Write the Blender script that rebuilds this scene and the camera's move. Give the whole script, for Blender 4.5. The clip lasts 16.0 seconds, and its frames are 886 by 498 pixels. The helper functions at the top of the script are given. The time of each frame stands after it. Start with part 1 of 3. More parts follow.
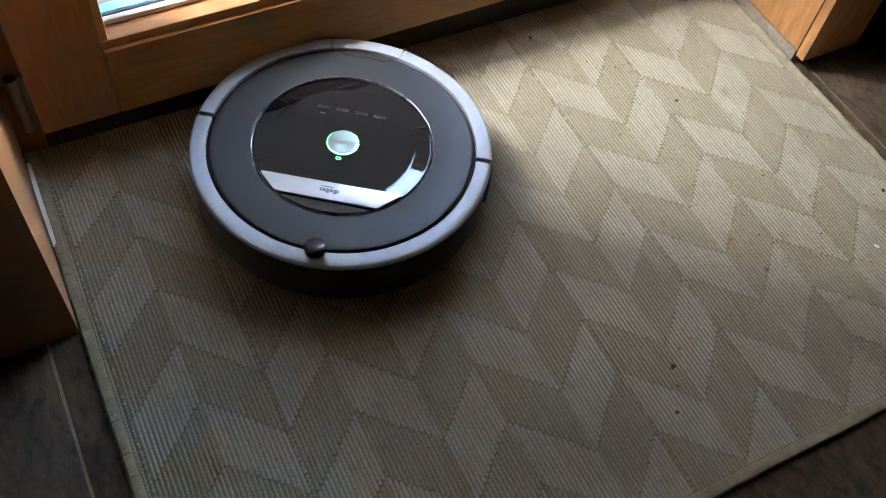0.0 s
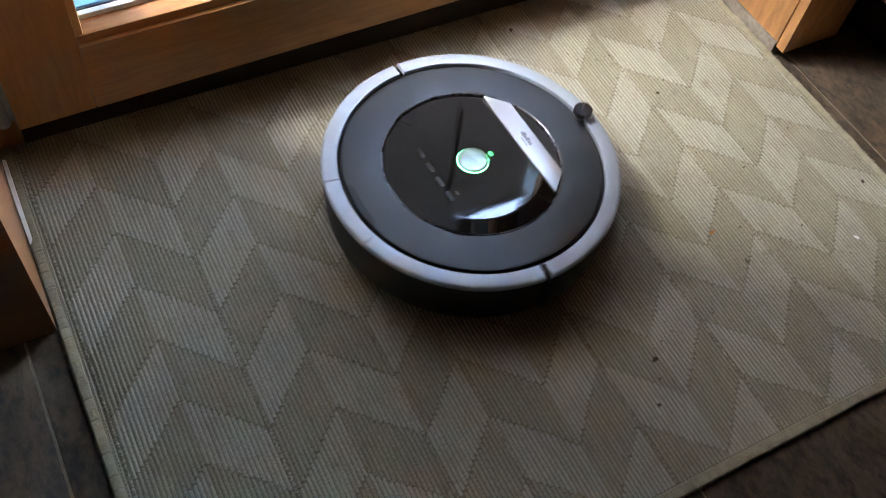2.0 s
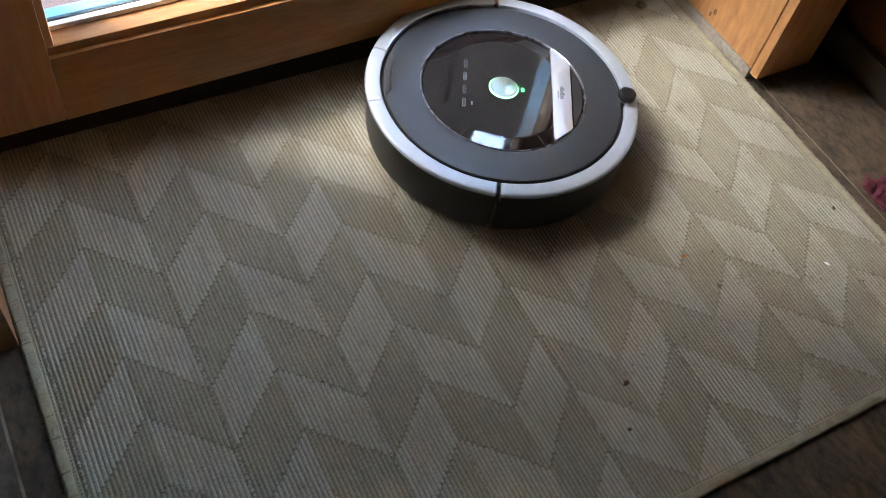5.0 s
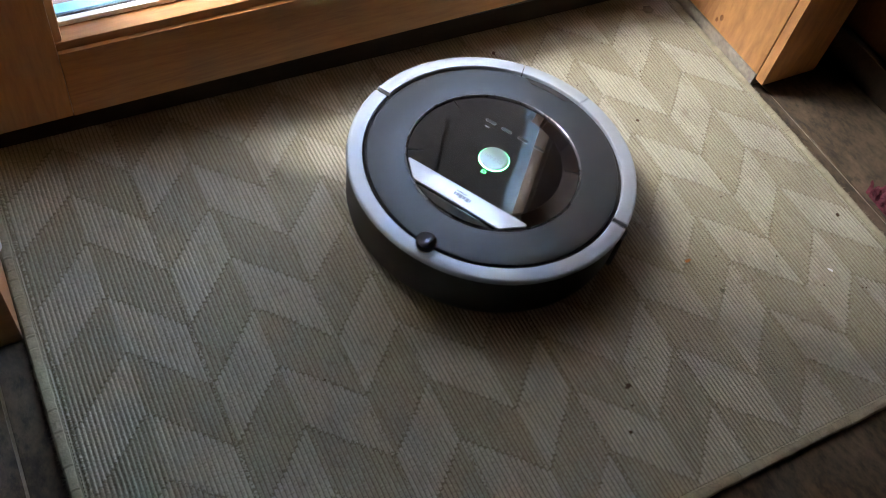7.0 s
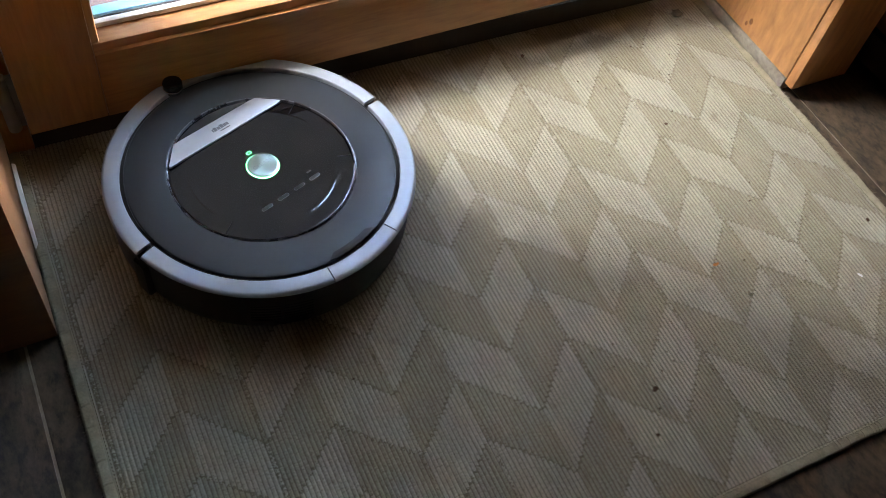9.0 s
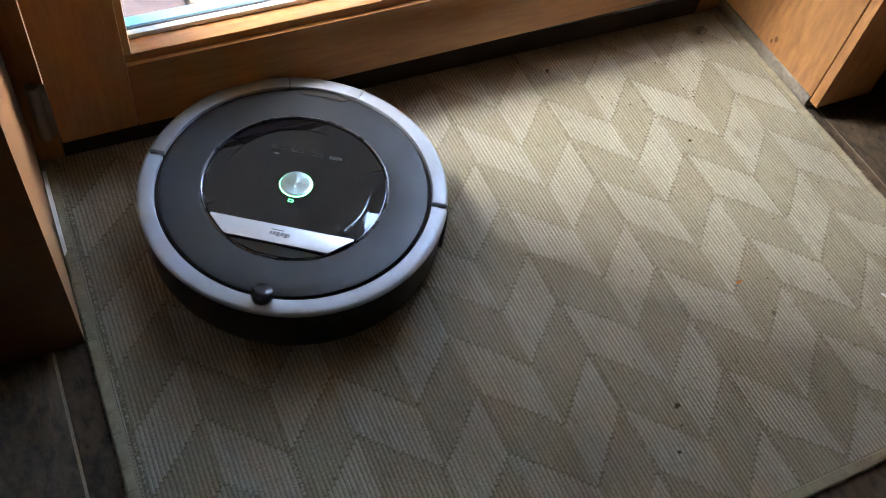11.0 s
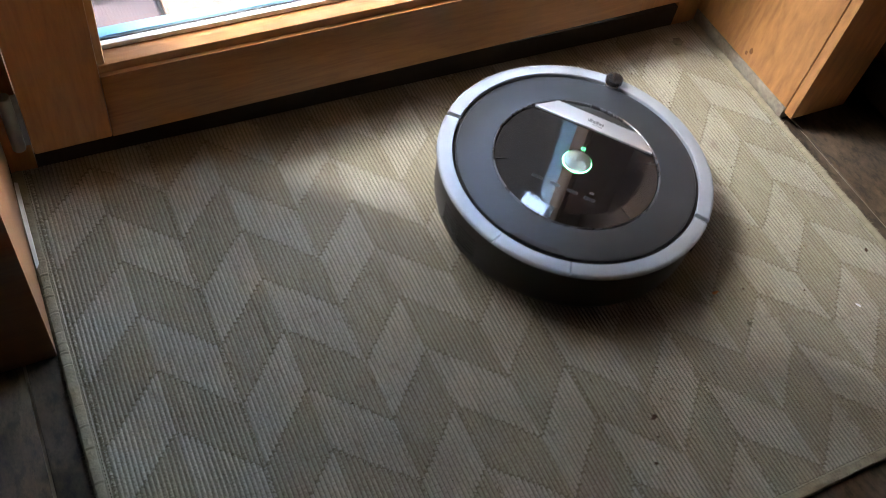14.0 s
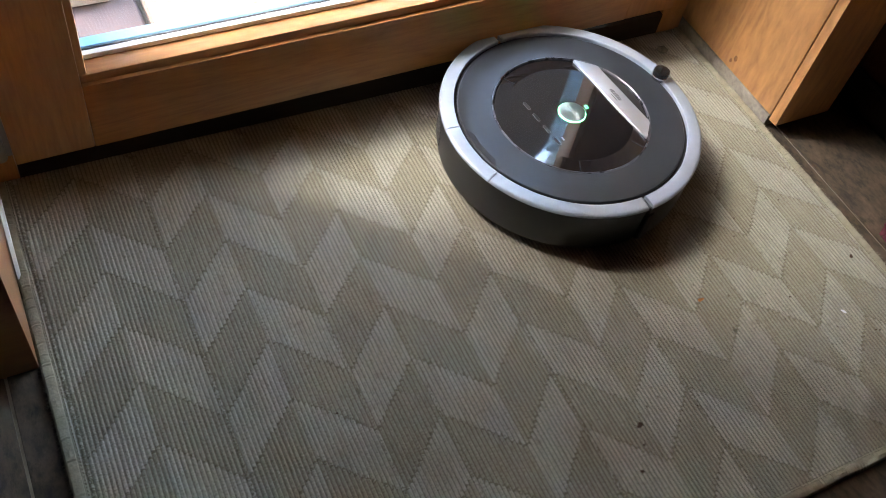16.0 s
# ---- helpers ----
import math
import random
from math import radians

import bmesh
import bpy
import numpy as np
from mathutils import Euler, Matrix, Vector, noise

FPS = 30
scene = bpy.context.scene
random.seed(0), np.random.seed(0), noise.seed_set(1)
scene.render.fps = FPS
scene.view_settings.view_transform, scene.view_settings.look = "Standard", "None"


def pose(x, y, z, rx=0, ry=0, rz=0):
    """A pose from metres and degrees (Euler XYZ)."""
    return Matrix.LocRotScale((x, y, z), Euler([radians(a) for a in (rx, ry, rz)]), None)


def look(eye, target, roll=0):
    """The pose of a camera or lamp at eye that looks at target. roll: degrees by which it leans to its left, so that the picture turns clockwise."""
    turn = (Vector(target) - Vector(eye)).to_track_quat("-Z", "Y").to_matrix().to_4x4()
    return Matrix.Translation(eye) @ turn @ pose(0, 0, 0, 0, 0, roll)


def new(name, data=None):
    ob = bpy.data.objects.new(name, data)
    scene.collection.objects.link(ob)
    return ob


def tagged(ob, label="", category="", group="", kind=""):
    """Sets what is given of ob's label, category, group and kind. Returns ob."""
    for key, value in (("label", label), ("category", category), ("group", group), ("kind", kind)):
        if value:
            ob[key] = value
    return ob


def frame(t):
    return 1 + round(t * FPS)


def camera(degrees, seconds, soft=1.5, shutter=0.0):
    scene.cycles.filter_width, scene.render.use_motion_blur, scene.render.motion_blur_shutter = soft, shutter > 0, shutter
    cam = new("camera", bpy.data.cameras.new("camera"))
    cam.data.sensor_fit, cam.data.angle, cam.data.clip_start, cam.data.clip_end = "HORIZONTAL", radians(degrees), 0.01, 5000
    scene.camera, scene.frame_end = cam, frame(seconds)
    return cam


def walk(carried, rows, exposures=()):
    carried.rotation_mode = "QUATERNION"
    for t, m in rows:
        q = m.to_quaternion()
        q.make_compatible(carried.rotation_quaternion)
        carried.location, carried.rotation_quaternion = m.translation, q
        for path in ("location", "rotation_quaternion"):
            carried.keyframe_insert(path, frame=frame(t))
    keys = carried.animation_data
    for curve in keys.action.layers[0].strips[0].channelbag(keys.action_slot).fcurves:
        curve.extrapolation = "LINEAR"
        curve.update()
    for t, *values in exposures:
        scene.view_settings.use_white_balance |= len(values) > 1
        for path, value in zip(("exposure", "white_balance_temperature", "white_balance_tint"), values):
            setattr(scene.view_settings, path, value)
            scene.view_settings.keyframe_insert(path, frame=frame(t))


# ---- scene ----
PATH = [
    (0, (0.0606, -0.1324, 0.9165), (0.4447, 0.4360, -0.0681), 9.10),
    (0.5, (0.0604, -0.1314, 0.9182), (0.4428, 0.4370, -0.0670), 9.05),
    (1, (0.0628, -0.1302, 0.9177), (0.4512, 0.4339, -0.0677), 9.35),
    (1.5, (0.0652, -0.1295, 0.9157), (0.4580, 0.4236, -0.0742), 9.89),
    (2, (0.0662, -0.1290, 0.9150), (0.4650, 0.4215, -0.0738), 10.21),
    (2.5, (0.0671, -0.1272, 0.9155), (0.4720, 0.4268, -0.0689), 10.43),
    (3, (0.0679, -0.1264, 0.9167), (0.4746, 0.4328, -0.0641), 10.35),
    (3.5, (0.0695, -0.1257, 0.9153), (0.4824, 0.4244, -0.0680), 11.21),
    (4, (0.0719, -0.1257, 0.9129), (0.4964, 0.4229, -0.0662), 12.09),
    (4.5, (0.0731, -0.1256, 0.9117), (0.5058, 0.4257, -0.0623), 12.71),
    (7, (0.0699, -0.1292, 0.9103), (0.5025, 0.4303, -0.0592), 13.43),
    (7.5, (0.0670, -0.1311, 0.9115), (0.4901, 0.4326, -0.0597), 12.91),
    (8, (0.0651, -0.1315, 0.9107), (0.4840, 0.4316, -0.0626), 12.80),
    (8.5, (0.0634, -0.1306, 0.9102), (0.4789, 0.4345, -0.0635), 12.66),
    (9, (0.0597, -0.1306, 0.9126), (0.4685, 0.4447, -0.0579), 12.07),
    (11.5, (0.0493, -0.1257, 0.9187), (0.4430, 0.4684, -0.0468), 11.57),
    (12, (0.0507, -0.1254, 0.9185), (0.4488, 0.4647, -0.0476), 12.05),
    (12.5, (0.0538, -0.1240, 0.9203), (0.4501, 0.4662, -0.0464), 11.83),
    (13, (0.0562, -0.1231, 0.9176), (0.4671, 0.4623, -0.0460), 12.62),
    (13.5, (0.0559, -0.1235, 0.9182), (0.4711, 0.4647, -0.0418), 12.67),
    (14, (0.0555, -0.1236, 0.9187), (0.4760, 0.4678, -0.0370), 12.89),
    (14.5, (0.0541, -0.1243, 0.9182), (0.4747, 0.4671, -0.0375), 13.02),
    (15, (0.0566, -0.1244, 0.9168), (0.4787, 0.4637, -0.0402), 13.18),
    (15.5, (0.0602, -0.1243, 0.9168), (0.4865, 0.4660, -0.0370), 13.18),
    (16, (0.0643, -0.1261, 0.9176), (0.4972, 0.4697, -0.0299), 13.02),
]
cam = camera(51.6, 16.0, soft=0.25, shutter=0.4)
walk(cam, [(t, look(eye, target, roll)) for t, eye, target, roll in PATH],
     exposures=[(0, 6.88, 7600, 13.5), (16, 6.88, 7600, 13.5)])

# ---- light: veiled sky, the sun over the gap beside the tall added block ----
world = bpy.data.worlds.new("sky")
scene.world = world
world.use_nodes = True
wn = world.node_tree.nodes
sky = wn.new("ShaderNodeTexSky")
sky.sky_type = "NISHITA"
sky.sun_disc = False
sky.sun_elevation, sky.sun_rotation = radians(54), radians(-49)
sky.air_density, sky.dust_density = 1.0, 0.3
wn["Background"].inputs["Strength"].default_value = 0.15
world.node_tree.links.new(sky.outputs[0], wn["Background"].inputs["Color"])
sun = new("sun", bpy.data.lights.new("sun", "SUN"))
sun.data.energy, sun.data.angle, sun.data.color = 0.10, radians(24), (0.985, 0.99, 1.0)
sun.matrix_basis = look((-0.444, 0.386, 0.809), (0, 0, 0))


# ---- materials ----
def nodes_of(name, color=(0.5, 0.5, 0.5), rough=0.6, metal=0.0):
    m = bpy.data.materials.new(name)
    m.use_nodes = True
    n, l = m.node_tree.nodes, m.node_tree.links
    b = n["Principled BSDF"]
    b.inputs["Base Color"].default_value = (*color, 1)
    b.inputs["Roughness"].default_value = rough
    b.inputs["Metallic"].default_value = metal
    return m, n, l, b


def op(n, l, kind, a, b=None, c=None):
    x = n.new("ShaderNodeMath")
    x.operation = kind
    for i, v in enumerate((a, b, c)):
        if v is None:
            continue
        if isinstance(v, (int, float)):
            x.inputs[i].default_value = v
        else:
            l.new(v, x.inputs[i])
    return x.outputs[0]


def mix(n, l, f, a, b, mode="MIX"):
    x = n.new("ShaderNodeMix")
    x.data_type, x.blend_type = "RGBA", mode
    for sock, v in ((x.inputs[0], f), (x.inputs[6], a), (x.inputs[7], b)):
        if isinstance(v, (int, float)):
            sock.default_value = v
        elif isinstance(v, tuple):
            sock.default_value = (*v, 1)
        else:
            l.new(v, sock)
    return x.outputs[2]


def coords(n, l, scale=(1, 1, 1), turn=(0, 0, 0)):
    t = n.new("ShaderNodeTexCoord")
    m = n.new("ShaderNodeMapping")
    m.inputs["Scale"].default_value = scale
    m.inputs["Rotation"].default_value = turn
    l.new(t.outputs["Object"], m.inputs[0])
    return m.outputs[0]


def noise_tex(n, l, vec, scale, detail=4.0, rough=0.55, distort=0.0):
    t = n.new("ShaderNodeTexNoise")
    t.inputs["Scale"].default_value = scale
    t.inputs["Detail"].default_value = detail
    t.inputs["Roughness"].default_value = rough
    t.inputs["Distortion"].default_value = distort
    l.new(vec, t.inputs["Vector"])
    return t.outputs["Fac"]


def ramp(n, l, f, stops):
    r = n.new("ShaderNodeValToRGB")
    e = r.color_ramp.elements
    e[0].position, e[0].color = stops[0][0], (*stops[0][1], 1)
    e[1].position, e[1].color = stops[-1][0], (*stops[-1][1], 1)
    for p, c in stops[1:-1]:
        e.new(p).color = (*c, 1)
    l.new(f, r.inputs[0])
    return r.outputs[0]


def bump(n, l, b, height, strength, distance):
    x = n.new("ShaderNodeBump")
    x.inputs["Strength"].default_value = strength
    x.inputs["Distance"].default_value = distance
    l.new(height, x.inputs["Height"])
    l.new(x.outputs[0], b.inputs["Normal"])


def wood(name, dark, light, rough=0.42, axis="z", ring=9.0, seed=0.0):
    """Varnished softwood: grain stretched along one axis, fine fibres, a few darker streaks."""
    m, n, l, b = nodes_of(name, light, rough)
    long, wide = 1.2, ring
    s = {"x": (long, wide, wide), "y": (wide, long, wide), "z": (wide, wide, long)}[axis]
    v = coords(n, l, s)
    add = n.new("ShaderNodeVectorMath")
    add.inputs[1].default_value = (seed, seed * 1.7, seed * 0.6)
    l.new(v, add.inputs[0])
    v = add.outputs[0]
    big = noise_tex(n, l, v, 2.2, 3, 0.5, 0.9)
    wave = op(n, l, "FRACT", op(n, l, "MULTIPLY", big, 9.0))
    wave = op(n, l, "ABSOLUTE", op(n, l, "SUBTRACT", wave, 0.5))
    fine = noise_tex(n, l, v, 17, 5, 0.66)
    f = op(n, l, "ADD", op(n, l, "MULTIPLY", wave, 0.34), op(n, l, "MULTIPLY", fine, 0.88))
    mid = tuple((p + q) / 2 for p, q in zip(dark, light))
    c = ramp(n, l, f, [(0.2, dark), (0.5, mid), (0.85, light)])
    stain = noise_tex(n, l, coords(n, l), 7, 3)
    c = mix(n, l, op(n, l, "MULTIPLY", stain, 0.35), c, dark)
    pore = noise_tex(n, l, v, 70, 3, 0.7)
    c = mix(n, l, ramp(n, l, pore, [(0.62, (0, 0, 0)), (0.75, (0.22, 0.22, 0.22))]), c, tuple(q * 0.5 for q in dark))
    l.new(c, b.inputs["Base Color"])
    l.new(op(n, l, "ADD", rough - 0.08, op(n, l, "MULTIPLY", fine, 0.2)), b.inputs["Roughness"])
    b.inputs["Coat Weight"].default_value = 0.25
    b.inputs["Coat Roughness"].default_value = 0.3
    bump(n, l, b, f, 0.2, 0.0006)
    return m


def plain(name, color, rough=0.5, metal=0.0, grain=0.15, scale=60.0, relief=0.15, coat=0.0):
    """A painted, moulded or cast surface with slight mottling at two scales."""
    m, n, l, b = nodes_of(name, color, rough, metal)
    v = coords(n, l)
    a = noise_tex(n, l, v, scale, 5, 0.65)
    d = noise_tex(n, l, v, scale * 0.13, 3)
    f = op(n, l, "ADD", op(n, l, "MULTIPLY", a, 0.5), op(n, l, "MULTIPLY", d, 0.5))
    low = tuple(c * (1 - grain) for c in color)
    high = tuple(min(1, c * (1 + grain)) for c in color)
    l.new(ramp(n, l, f, [(0.3, low), (0.7, high)]), b.inputs["Base Color"])
    l.new(op(n, l, "ADD", rough - 0.06, op(n, l, "MULTIPLY", a, 0.12)), b.inputs["Roughness"])
    b.inputs["Coat Weight"].default_value = coat
    if relief:
        bump(n, l, b, a, relief, 0.0006)
    return m


def rug_material():
    """Flat-woven rug: ribs along its length, chevrons of two beige yarns in counterchange, dark weft in the grooves."""
    m, n, l, b = nodes_of("woven_wool", (0.4, 0.37, 0.3), 0.95)
    sep = n.new("ShaderNodeSeparateXYZ")
    tc = n.new("ShaderNodeTexCoord")
    l.new(tc.outputs["Object"], sep.inputs[0])
    x, y = sep.outputs[0], sep.outputs[1]
    wob = noise_tex(n, l, tc.outputs["Object"], 9, 2)
    fuzz = noise_tex(n, l, tc.outputs["Object"], 420, 2)
    xs = op(n, l, "ADD", op(n, l, "FLOOR", op(n, l, "DIVIDE", x, 0.005)), 0.5)
    xs = op(n, l, "MULTIPLY", xs, 0.005)
    xw = op(n, l, "ADD", xs, op(n, l, "MULTIPLY", op(n, l, "SUBTRACT", fuzz, 0.5), 0.006))
    half = op(n, l, "DIVIDE", op(n, l, "SUBTRACT", xw, 0.0175), 0.0728)
    col = op(n, l, "FLOOR", half)
    saw = op(n, l, "PINGPONG", op(n, l, "SUBTRACT", half, 1.0), 1.0)
    yy = op(n, l, "ADD", y, op(n, l, "MULTIPLY", saw, 0.071))
    yy = op(n, l, "ADD", yy, op(n, l, "MULTIPLY", op(n, l, "SUBTRACT", fuzz, 0.5), 0.006))
    yy = op(n, l, "ADD", yy, op(n, l, "MULTIPLY", op(n, l, "SUBTRACT", wob, 0.5), 0.012))
    row = op(n, l, "FLOOR", op(n, l, "DIVIDE", op(n, l, "SUBTRACT", yy, 0.012), 0.0777))
    par = op(n, l, "PINGPONG", op(n, l, "ADD", op(n, l, "ADD", col, row), 1.0), 1.0)
    rowf = op(n, l, "PINGPONG", op(n, l, "DIVIDE", op(n, l, "SUBTRACT", yy, 0.012), 0.0777), 0.5)
    colf = op(n, l, "PINGPONG", half, 0.5)
    seamline = op(n, l, "MAXIMUM", op(n, l, "LESS_THAN", rowf, 0.022), op(n, l, "LESS_THAN", colf, 0.012))
    dots = op(n, l, "GREATER_THAN", noise_tex(n, l, coords(n, l, (190, 330, 1)), 1.0, 1), 0.47)
    seamline = op(n, l, "MULTIPLY", op(n, l, "MULTIPLY", seamline, dots), 0.62)
    soft = noise_tex(n, l, coords(n, l, (60, 420, 60)), 1.0, 3, 0.7)
    pale = mix(n, l, soft, (0.336, 0.323, 0.258), (0.522, 0.503, 0.412))
    olive = mix(n, l, soft, (0.258, 0.243, 0.176), (0.408, 0.388, 0.294))
    c = mix(n, l, par, olive, pale)
    streak = noise_tex(n, l, coords(n, l, (200, 16, 1)), 1.0, 3, 0.75)
    c = mix(n, l, ramp(n, l, streak, [(0.38, (0.26, 0.26, 0.26)), (0.62, (0, 0, 0))]), c, (0.15, 0.125, 0.085))
    nub = noise_tex(n, l, coords(n, l, (260, 520, 1)), 1.0, 2, 0.6)
    c = mix(n, l, ramp(n, l, nub, [(0.56, (0, 0, 0)), (0.74, (0.30, 0.30, 0.30))]), c, (0.74, 0.70, 0.60))
    c = mix(n, l, ramp(n, l, nub, [(0.32, (0.45, 0.45, 0.45)), (0.47, (0, 0, 0))]), c, (0.11, 0.09, 0.06))
    c = mix(n, l, seamline, c, (0.10, 0.085, 0.05))
    edge = op(n, l, "MINIMUM", op(n, l, "MINIMUM", x, op(n, l, "SUBTRACT", 1.051, x)), y)
    inside = op(n, l, "GREATER_THAN", edge, 0.013)
    c = mix(n, l, inside, mix(n, l, soft, (0.27, 0.26, 0.18), (0.46, 0.44, 0.33)), c)
    rib = op(n, l, "PINGPONG", op(n, l, "DIVIDE", x, 0.005), 0.5)
    groove = op(n, l, "SUBTRACT", 1.0, op(n, l, "SMOOTH_MIN", op(n, l, "MULTIPLY", rib, 4.0), 1.0, 0.2))
    weft = noise_tex(n, l, coords(n, l, (200, 900, 200)), 1.0, 2)
    groove = op(n, l, "MULTIPLY", groove, op(n, l, "ADD", 0.45, weft))
    groove = op(n, l, "MULTIPLY", groove, op(n, l, "ADD", 0.2, op(n, l, "MULTIPLY", inside, 0.42)))
    c = mix(n, l, op(n, l, "MINIMUM", groove, 1.0), c, (0.07, 0.055, 0.038))
    dirt = noise_tex(n, l, tc.outputs["Object"], 3.4, 5, 0.6)
    c = mix(n, l, ramp(n, l, dirt, [(0.45, (0, 0, 0)), (0.75, (0.35, 0.35, 0.35))]), c, (0.16, 0.13, 0.095))
    tread = noise_tex(n, l, tc.outputs["Object"], 55, 3)
    c = mix(n, l, ramp(n, l, tread, [(0.60, (0, 0, 0)), (0.78, (0.42, 0.42, 0.42))]), c, (0.13, 0.10, 0.07))
    l.new(c, b.inputs["Base Color"])
    b.inputs["Sheen Weight"].default_value = 0.12
    b.inputs["Sheen Roughness"].default_value = 0.6
    h = op(n, l, "ADD", op(n, l, "MULTIPLY", weft, 0.6), fuzz)
    bump(n, l, b, h, 0.85, 0.0016)
    return m


def tile_material(name, dark, light, rough, scale=1.0):
    m, n, l, b = nodes_of(name, light, rough)
    v = coords(n, l, (6 * scale, 3.4 * scale, 4 * scale))
    info = n.new("ShaderNodeObjectInfo")
    add = n.new("ShaderNodeVectorMath")
    l.new(v, add.inputs[0])
    l.new(info.outputs["Random"], add.inputs[1])
    a = noise_tex(n, l, add.outputs[0], 3, 6, 0.65, 0.7)
    d = noise_tex(n, l, add.outputs[0], 22, 5, 0.7)
    f = op(n, l, "ADD", op(n, l, "MULTIPLY", a, 0.6), op(n, l, "MULTIPLY", d, 0.45))
    c = ramp(n, l, f, [(0.36, dark), (0.68, light)])
    pit = noise_tex(n, l, coords(n, l, (1, 0.45, 1)), 95 * scale, 4, 0.7)
    c = mix(n, l, ramp(n, l, pit, [(0.34, (0.7, 0.7, 0.7)), (0.5, (0, 0, 0))]), c, dark)
    l.new(c, b.inputs["Base Color"])
    l.new(op(n, l, "ADD", rough - 0.1, op(n, l, "MULTIPLY", d, 0.25)), b.inputs["Roughness"])
    bump(n, l, b, f, 0.35, 0.0015)
    return m


def brushed_metal(name, color, rough):
    m, n, l, b = nodes_of(name, color, rough, 1.0)
    b.inputs["Anisotropic"].default_value = 0.85
    tan = n.new("ShaderNodeTangent")
    tan.direction_type, tan.axis = "RADIAL", "Z"
    l.new(tan.outputs[0], b.inputs["Tangent"])
    return m


def glow(name, color, strength):
    m, n, l, b = nodes_of(name, color, 0.4)
    b.inputs["Emission Color"].default_value = (*color, 1)
    b.inputs["Emission Strength"].default_value = strength
    return m


def gloss_black():
    """Piano-black plastic with dust and wiping smears."""
    m, n, l, b = nodes_of("gloss_black_plastic", (0.006, 0.005, 0.005), 0.05)
    v = coords(n, l)
    smear = noise_tex(n, l, coords(n, l, (1, 4, 1), (0, 0, 0.6)), 26, 6, 0.7, 1.6)
    dust = noise_tex(n, l, v, 900, 2)
    l.new(ramp(n, l, smear, [(0.45, (0.02, 0.02, 0.02)), (0.8, (0.09, 0.09, 0.09))]), b.inputs["Roughness"])
    l.new(mix(n, l, ramp(n, l, dust, [(0.7, (0, 0, 0)), (0.78, (0.2, 0.2, 0.2))]), (0.006, 0.005, 0.005), (0.12, 0.12, 0.12)), b.inputs["Base Color"])
    b.inputs["IOR"].default_value = 1.5
    return m


def glass():
    m = bpy.data.materials.new("clear_glass")
    m.use_nodes = True
    b = m.node_tree.nodes["Principled BSDF"]
    b.inputs["Base Color"].default_value = (0.97, 0.99, 0.99, 1)
    b.inputs["Roughness"].default_value = 0.0
    b.inputs["IOR"].default_value = 1.45
    b.inputs["Transmission Weight"].default_value = 1.0
    return m


